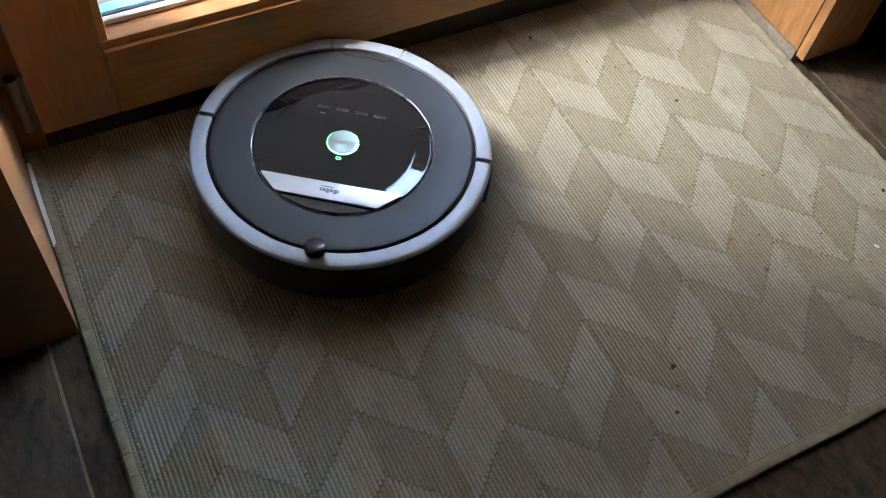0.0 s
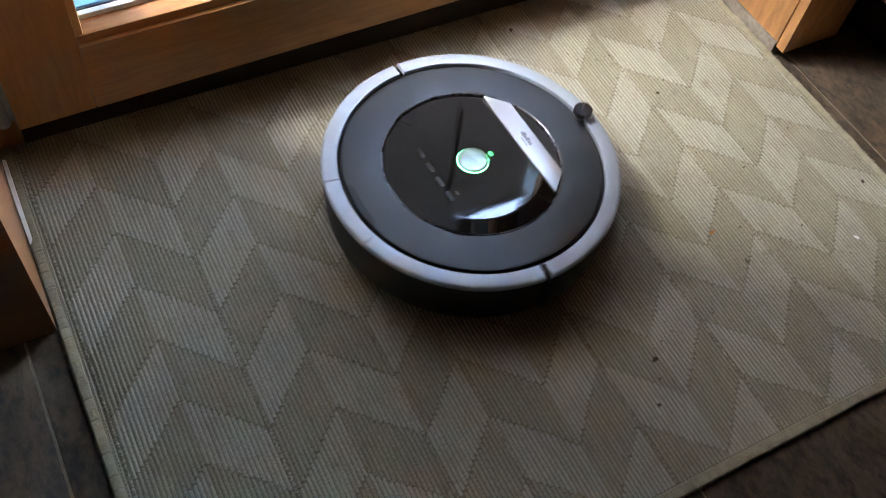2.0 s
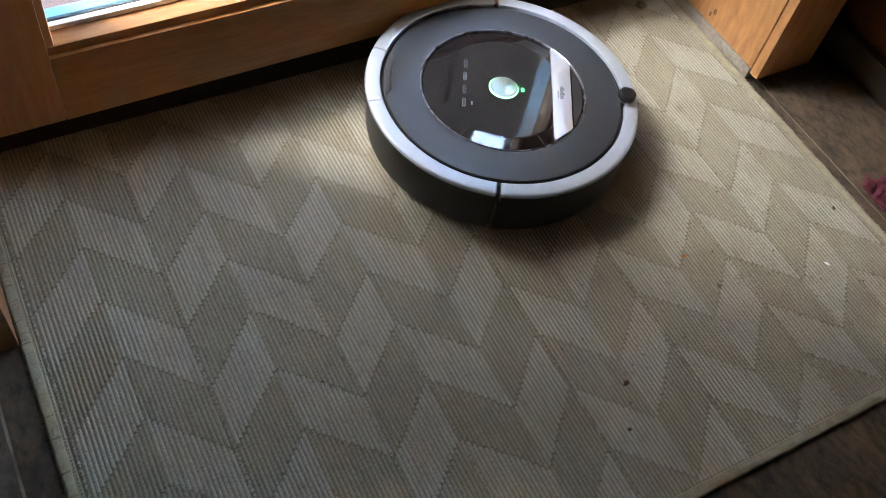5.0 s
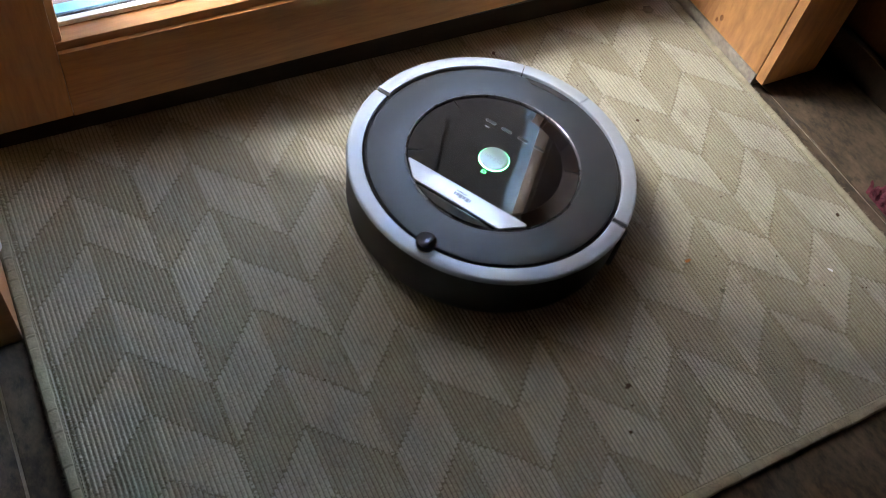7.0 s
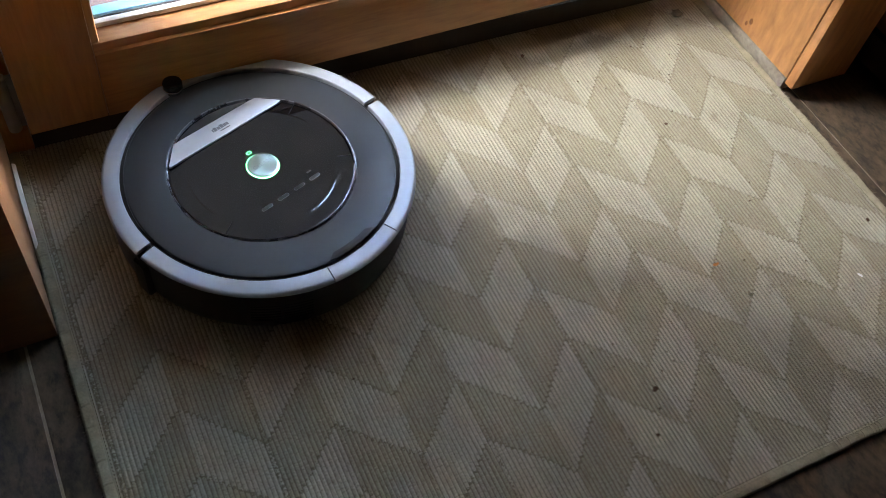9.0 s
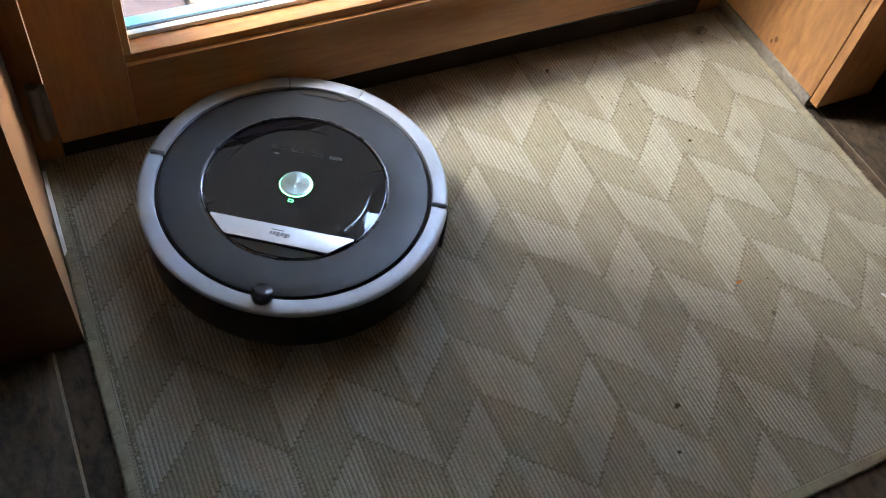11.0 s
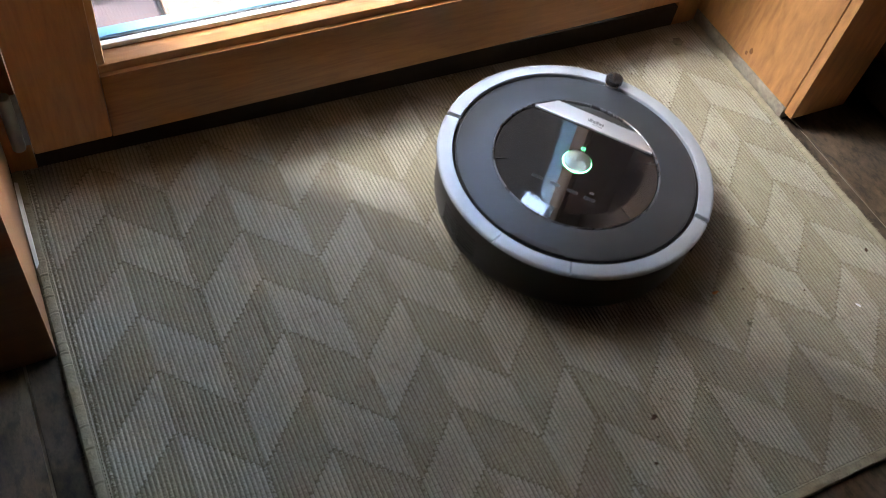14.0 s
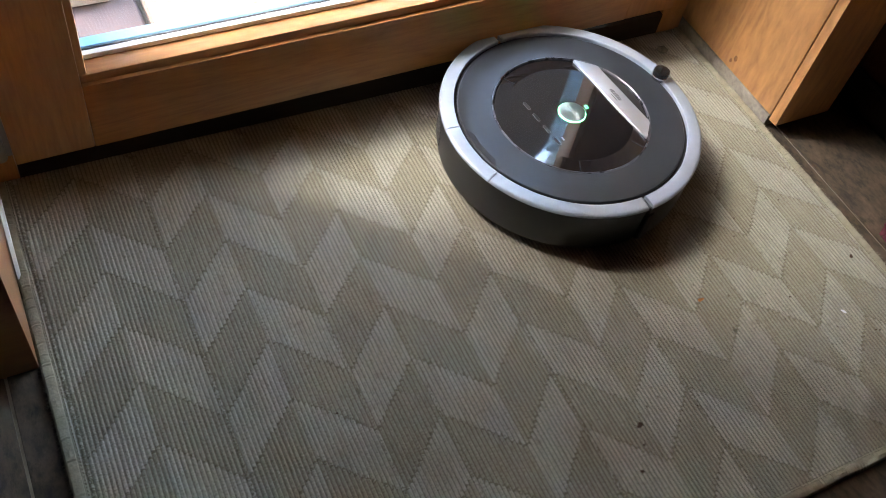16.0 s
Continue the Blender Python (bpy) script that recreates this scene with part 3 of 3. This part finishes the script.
def robot():
    """Round floor-cleaning robot; its front, with the sensor knob, is local +x."""
    bot = thing("robot_vacuum", pose(0.3429, 0.53, 0, 0, 0, -123.6), "round black and silver robot vacuum cleaner with a glowing green button", "robot vacuum")
    R = 0.1765
    GAPS = (94.0, 166.0, 197.5, 268.5)
    # lower body, set in a little, and the two shells above it
    part("base", lathe([(0, 0.006), (0.150, 0.006), (0.162, 0.012), (0.166, 0.022), (0.166, 0.074), (0.155, 0.080), (0, 0.080)], steps=120), "rubber", bot)
    bumper = part("bumper", lathe([(0.1665, 0.014), (0.1735, 0.016), (0.1752, 0.024), (0.1764, 0.066), (0.1768, 0.0806), (0.1665, 0.0808)], -90.3, 93.0, 140), "body", bot, "black front bumper")
    part("rear_shell", lathe([(0.1665, 0.012), (0.1715, 0.015), (0.1735, 0.024), (0.1752, 0.066), (0.1762, 0.0806), (0.1665, 0.0808)], 95.2, 267.4, 140), "body", bot, "black rear shell")
    part("bumper_end", box(-0.010, 0.1670, 0.018, 0.010, 0.1805, 0.072, 0.004, 3), "body", bot, m=pose(-0.006, 0.0, 0, 0, 0, 2))
    part("bumper_end", box(-0.006, -0.1790, 0.020, 0.006, -0.1670, 0.070, 0.004, 3), "body", bot, m=pose(0.002, 0, 0, 0, 0, 0))
    # vents in the side of the rear shell
    for a0 in (136.0, 148.0):
        for i in range(6):
            z = 0.030 + i * 0.0056
            part("vent_slat", lathe([(0.1738, z), (0.1752, z + 0.0008), (0.1752, z + 0.0022), (0.1738, z + 0.003)], a0, a0 + 10.5, 180), "rubber", bot)
    # silver rim in four lengths
    prof = [(0.1590, 0.0800), (0.1590, 0.0868), (0.1597, 0.0877), (0.1612, 0.0880), (0.1740, 0.0872), (0.1762, 0.0866), (0.1779, 0.0848), (0.1782, 0.0828), (0.1774, 0.0818), (0.1600, 0.0812)]
    prof.append(prof[0])
    for i in range(4):
        a0, a1 = GAPS[i], GAPS[(i + 1) % 4] + (360 if i == 3 else 0)
        e0 = 1.15 if i in (0, 3) else 0.25
        e1 = 0.25 if i in (0, 1) else 1.15
        part("rim", lathe(prof, a0 + (e0 if i != 1 else 0.22), a1 - e1, 220), "silver", bot, "silver-painted outer rim")
    part("groove", lathe([(0.1530, 0.0815), (0.1592, 0.0815)], steps=120), "rubber", bot)
    # charcoal deck
    part("deck", lathe([(0.1078, 0.0800), (0.1078, 0.0862), (0.1085, 0.0868), (0.1100, 0.0870), (0.1495, 0.0866), (0.1535, 0.0860), (0.1547, 0.0848), (0.1547, 0.0800)], steps=160), "grey_top", bot, "matt charcoal deck")
    tab = [(0.1538 * math.cos(radians(a)), 0.1538 * math.sin(radians(a))) for a in range(168, 196, 3)]
    tab += [(0.1455 * math.cos(radians(a)), 0.1455 * math.sin(radians(a))) for a in (191, 187, 182, 177, 172)]
    part("release_tab", prism(tab, 0.0840, 0.0874, 0.0006), "rubber", bot, "black bin release tab")
    part("trim_ring", lathe([(0.1058, 0.0850), (0.1062, 0.0874), (0.1070, 0.0880), (0.1080, 0.0876), (0.1083, 0.0860)], steps=160), "dark_chrome", bot, "thin bright trim ring")
    # glossy panel: bevelled outer band and flat centre
    part("panel", lathe([(0, 0.0868), (0.0840, 0.0868), (0.0855, 0.0868), (0.0862, 0.0866), (0.0868, 0.08655), (0.0880, 0.08645), (0.1036, 0.0851), (0.1048, 0.0850), (0.1062, 0.0842)], steps=160), "gloss", bot, "glossy black control panel")
    for a in (-60.0, 118.0, 240.0):
        part("panel_joint", box(0.0865, -0.0003, 0.0846, 0.1045, 0.0003, 0.0866), "rubber", bot, m=pose(0, 0, 0, 0, 0, a))
    handle = [(0.0622, 0.0815), (0.0640, 0.0828), (0.0885, 0.0585), (0.0880, 0.0560), (0.0885, -0.0560), (0.0875, -0.0600), (0.0665, -0.0810), (0.0645, -0.0800)]
    part("handle_bar", prism(handle, 0.0858, 0.0892, 0.0006), "satin", bot, "satin silver carrying handle with a dark maker's mark")
    # maker's mark as plain strokes on the bar, and a line below it
    rnd = random.Random(2)
    y = 0.0128
    for wid in (0.0016, 0.0042, 0.0036, 0.0040, 0.0036, 0.0024):
        part("mark", box(0.0735, y - wid, 0.0891, 0.0735 + (0.0058 if wid in (0.0042, 0.0040) else 0.0044), y, 0.08945), "ink", bot)
        y -= wid + 0.0006
    part("mark", box(0.0702, -0.009, 0.0891, 0.0713, 0.005, 0.08940), "ink_soft", bot)
    part("handle_recess", prism([(0.0905, 0.050), (0.094, 0.046), (0.1015, 0.022), (0.103, 0), (0.1015, -0.022), (0.094, -0.046), (0.0905, -0.050)], 0.0835, 0.0862), "rubber", bot)
    # main button
    btn = part("button", lathe([(0, 0.0888), (0.0150, 0.0886), (0.0178, 0.0884), (0.0186, 0.0878), (0.0186, 0.0860)], steps=64), "brushed", bot, "round brushed-metal button")
    part("light_ring", lathe([(0.0187, 0.0866), (0.0187, 0.0873), (0.0190, 0.0873), (0.0191, 0.0866)], steps=64), "green", btn, "glowing green ring")
    cu = bpy.data.curves.new("lettering", "FONT")
    cu.body, cu.size, cu.align_x, cu.align_y, cu.extrude = "CLEAN", 0.0072, "CENTER", "CENTER", 0.0001
    cu.space_character = 1.15
    cu.materials.append(M["ink_mid"])
    tx = new("lettering", cu)
    tx.parent = btn
    tx.matrix_basis = pose(0.001, 0, 0.0889, 0, 0, -90)
    for y in (0.0348, 0.0118, -0.0118, -0.0348):
        out = []
        for k in range(16):
            a = 2 * math.pi * k / 16
            out.append((0.0024 * math.cos(a), 0.0024 * math.sin(a) + (0.0052 if math.sin(a) > 0 else -0.0052)))
        p = part("touch_key", prism(out, 0.0866, 0.0873, 0.0003), "ink_soft", bot, "small dark touch key with a thin pale outline", m=pose(-0.0505, y, 0))
        part("key_cap", prism([(u * 0.78, v * 0.92) for u, v in out], 0.0868, 0.0876, 0.0002), "body", p)
    part("key_light", box(-0.0415, -0.0375, 0.0866, -0.0395, -0.0315, 0.0871), "ink_soft", bot)
    icon = part("battery_light", box(0.0228, -0.0028, 0.0866, 0.0236, 0.0028, 0.0872), "green_dim", bot, "small green battery light")
    for a, b2, c, d2 in ((0.0262, -0.0028, 0.0270, 0.0028), (0.0228, -0.0028, 0.0270, -0.0020), (0.0228, 0.0020, 0.0270, 0.0028), (0.0240, 0.0030, 0.0258, 0.0036)):
        part("battery_light", box(a, b2, 0.0866, c, d2, 0.0872), "green_dim", bot)
    # sensor knob at the front
    knob = part("knob", lathe([(0, 0.1004), (0.0098, 0.1003), (0.0112, 0.0996), (0.0118, 0.0984), (0.0116, 0.0925), (0, 0.0925)], steps=40), "knob_grey", bot, "dark glossy sensor knob", m=pose(0.1605, 0.006, 0))
    part("collar", lathe([(0, 0.0926), (0.0112, 0.0926), (0.0120, 0.0914), (0.0120, 0.0896), (0.0105, 0.0855), (0, 0.0855)], steps=40), "chrome", knob, "bright metal collar")
    # wheels, just seen under the shell
    for s in (1, -1):
        w = part("wheel", lathe([(0, -0.012), (0.030, -0.012), (0.034, -0.009), (0.034, 0.009), (0.030, 0.012), (0, 0.012)], steps=32), "rubber", bot, m=pose(0, s * 0.118, 0.034, 90, 0, 0))
    part("caster", lathe([(0, -0.010), (0.013, -0.010), (0.015, -0.007), (0.015, 0.007), (0.013, 0.010), (0, 0.010)], steps=24), "rubber", bot, m=pose(0.125, 0, 0.015, 90, 0, 0))
    return bot


def crumb(name, x, y, size, material, seed, label, cat, stretch=1.0, turn=0.0):
    bm = bmesh.new()
    bmesh.ops.create_icosphere(bm, subdivisions=2, radius=size)
    for v in bm.verts:
        k = 1 + 0.55 * noise.noise(v.co * (1.6 / size) + Vector((seed * 3.1, seed, 0)))
        v.co = Vector((v.co.x * k * stretch, v.co.y * k, v.co.z * k * 0.6))
    low = min(v.co.z for v in bm.verts)
    ob = put(name, bm, material, None, pose(x, y, -low - 0.0014, 0, 0, turn))
    return tagged(ob, label, cat, "crumbs on the rug")


def debris():
    spots = [("crumb", 0.590, 0.146, 0.0026, "crumb", 1.9, 20), ("crumb", 0.778, 0.210, 0.0026, "pebble", 1.2, 40), ("crumb", 0.561, 0.097, 0.0017, "crumb", 1.5, -20),
             ("crumb", 0.763, 0.265, 0.0022, "crumb_tan", 2.2, 10), ("crumb", 1.011, 0.249, 0.0022, "crumb", 1.5, 60), ("crumb", 0.938, 0.181, 0.0017, "white", 2.4, 120),
             ("crumb", 0.705, 0.683, 0.0026, "crumb", 1.3, 80), ("crumb", 0.839, 0.495, 0.0022, "crumb", 1.2, 0)]
    for i, (n, x, y, s, m, st, tn) in enumerate(spots):
        crumb(n, x, y, s, m, i, {"crumb": "dark brown crumb of dirt on the rug", "pebble": "small grey grit grain on the rug", "crumb_tan": "small tan crumb on the rug", "white": "tiny pale fleck on the rug"}[m], "crumb", st, tn)
    crumb("pebble", 0.989, 0.689, 0.0072, "pebble", 20, "small mottled grey pebble on the rug corner", "pebble", 1.3, -30)
    rnd = random.Random(11)
    centres = [(0.62, 0.17, 0.05, 34), (0.90, 0.60, 0.07, 26), (0.80, 0.50, 0.10, 20), (0.95, 0.30, 0.10, 22), (0.70, 0.25, 0.15, 20), (0.55, 0.35, 0.3, 16), (0.25, 0.55, 0.2, 6)]
    bm = bmesh.new()
    for cx, cy, sp, k in centres:
        for i in range(k):
            x, y = rnd.gauss(cx, sp), rnd.gauss(cy, sp)
            if not (0.03 < x < 1.02 and 0.03 < y < 0.70):
                continue
            s = rnd.uniform(0.0005, 0.0013)
            r = bmesh.ops.create_icosphere(bm, subdivisions=1, radius=s, matrix=Matrix.Translation((x, y, s * 0.2)) @ Matrix.Rotation(rnd.uniform(0, 3), 4, "Z"))
            for v in r["verts"]:
                v.co.x = x + (v.co.x - x) * rnd.uniform(0.8, 1.8)
    tagged(put("grit", bm, "crumb"), "scattered dark grit and lint on the rug", "grit", kind="stuff")


def purple_mat():
    m = thing("shag_mat", pose(1.138, 0.006, FLOOR, 0, 0, -2), "dark purple-red shaggy bath mat lying on the tiles", "mat")
    part("backing", box(-0.060, -0.30, 0.0, 0.062, 0.255, 0.005, 0.002), "purple", m)
    rnd = random.Random(9)
    bm = bmesh.new()
    for i in range(2600):
        x, y = rnd.uniform(-0.062, 0.062), rnd.uniform(-0.30, 0.258)
        h = rnd.uniform(0.012, 0.022)
        lean = Vector((rnd.uniform(-0.010, 0.010), rnd.uniform(-0.010, 0.010), h))
        w = rnd.uniform(0.002, 0.0035)
        base = Vector((x, y, 0.003))
        v = [bm.verts.new(base + Vector((w * math.cos(a), w * math.sin(a), 0))) for a in (0, 2.1, 4.2)]
        u = [bm.verts.new(base + lean * 0.8 + Vector((w * 1.2 * math.cos(a), w * 1.2 * math.sin(a), 0))) for a in (0.4, 2.5, 4.6)]
        t = bm.verts.new(base + lean)
        for k in range(3):
            bm.faces.new((v[k], v[(k + 1) % 3], u[(k + 1) % 3], u[k]))
            bm.faces.new((u[k], u[(k + 1) % 3], t))
    tagged(part("pile", bm, "purple", m), kind="stuff")


def outside():
    pav = tagged(put("pavement", box(-3, 0.80, -0.16, 4, 6, -0.052), "joint"), "terrace paving of red-brown and tan tiles with dark joints", "pavement", kind="structure")
    rnd = random.Random(3)
    y = 0.825
    while y < 4:
        x = 0.26 - 7 * 0.31
        while x < 3:
            kind = "brown_tile" if (round((x - 0.26) / 0.31) + round((y - 0.825) / 0.31)) % 2 else "terracotta"
            part("paver", box(x + 0.004, y + 0.004, -0.09, x + 0.306, y + 0.306, -0.040 + rnd.uniform(-0.002, 0.002), 0.004, 1), kind, pav)
            x += 0.31
        y += 0.31
    tagged(put("stone_block", box(0.02, 1.083, -0.040, 0.223, 1.30, 0.02, 0.008), "cream"), "cream-coloured stone block on the terrace", "block")
    # unseen house-shaped blocks, added to limit the sky that lights the rug
    def sky_block(name, x, width, high, label, kind):
        h = thing(name, pose(x, 3.2, -0.08), label, kind)
        part("wall", box(0, 0, 0, width, 6, high), "render", h)
        part("roof", extrude_profile([(-0.05, high), (3.0, high + 1.5), (6.05, high)], width + 0.1), "slate", h, m=pose(-0.05, 0, 0))
    sky_block("tall_sky_block", -2.4, 4.85, 9.6, "unseen tall dark house-shaped block added across the terrace to hide the sky", "house")
    sky_block("outbuilding", 2.42, 1.5, 4.9, "unseen lower dark block added beside the tall one, leaving a patch of sky", "outbuilding")
    sky_block("barn", -14.0, 7.5, 4.5, "unseen dark block added to hide the low sky on the left", "barn")
    # unseen overhang, added so that daylight fades away from the door
    cutoff = thing("overhang_block", pose(0, 0.862, 2.62), "unseen dark overhang added above the door to cut off the high sky", "roof")
    part("boards", box(-2.4, 0, 0, 2.4, 0.50, 0.06, 0.004), "dark_wood", cutoff)
    part("fascia", box(-2.4, 0.501, -0.06, 2.4, 0.525, 0.10, 0.003), "dark_wood", cutoff)
    for x in (-1.8, -0.9, 0.0, 0.9, 1.8):
        part("rafter", box(x - 0.04, 0, -0.10, x + 0.04, 0.50, -0.001, 0.004), "dark_wood", cutoff)


def motions(bot):
    """Robot: drives with its knob ahead, stops at the edges and turns on the spot."""
    rows = [
        (0, 0.3433, 0.5307, -125.9),
        (0.3, 0.3446, 0.5319, -105.8),
        (0.6, 0.3453, 0.5294, -85.3),
        (1, 0.3618, 0.4919, -62.8),
        (1.5, 0.4046, 0.4506, -35.2),
        (2, 0.4911, 0.4302, 1.5),
        (2.5, 0.5809, 0.4698, 39.5),
        (3, 0.6226, 0.5282, 67.0),
        (3.25, 0.6280, 0.5435, 72.5),
        (3.5, 0.6286, 0.5459, 75.2),
        (4, 0.6307, 0.5440, 40.2),
        (4.5, 0.6304, 0.5426, 5.6),
        (4.7, 0.6318, 0.5402, -8.7),
        (5.2, 0.6322, 0.5395, -44.5),
        (5.7, 0.6324, 0.5390, -80.0),
        (6.2, 0.6280, 0.5315, -114.0),
        (6.5, 0.6060, 0.5010, -127.0),
        (6.8, 0.5762, 0.4612, -140.2),
        (7, 0.5559, 0.4425, -149.8),
        (7.5, 0.4466, 0.4126, -182.1),
        (8, 0.3406, 0.4440, -213.6),
        (8.5, 0.2879, 0.4945, -233.7),
        (9, 0.2618, 0.5401, -249.8),
        (9.1, 0.2632, 0.5365, -249.0),
        (9.2, 0.2639, 0.5289, -245.2),
        (9.7, 0.2648, 0.5280, -210.8),
        (10.2, 0.2650, 0.5278, -177.3),
        (10.7, 0.2651, 0.5274, -143.8),
        (11.3, 0.2652, 0.5271, -103.6),
        (11.5, 0.2653, 0.5260, -89.9),
        (12, 0.2800, 0.5008, -60.1),
        (12.5, 0.3277, 0.4509, -42.8),
        (13, 0.4203, 0.4064, -17.5),
        (13.5, 0.5382, 0.4044, 11.3),
        (14, 0.6417, 0.4590, 39.8),
        (14.5, 0.6908, 0.5187, 61.1),
        (15, 0.7064, 0.5499, 75.1),
        (15.5, 0.7060, 0.5458, 40.7),
        (16, 0.7073, 0.5438, 5.8),
    ]
    walk(bot, [(t, pose(x, y, -0.0008, 0, 0, a)) for t, x, y, a in rows])


setting()
reveals()
door()
outside()
rug()
BOT = robot()
purple_mat()
debris()
floor_tiles()
motions(BOT)
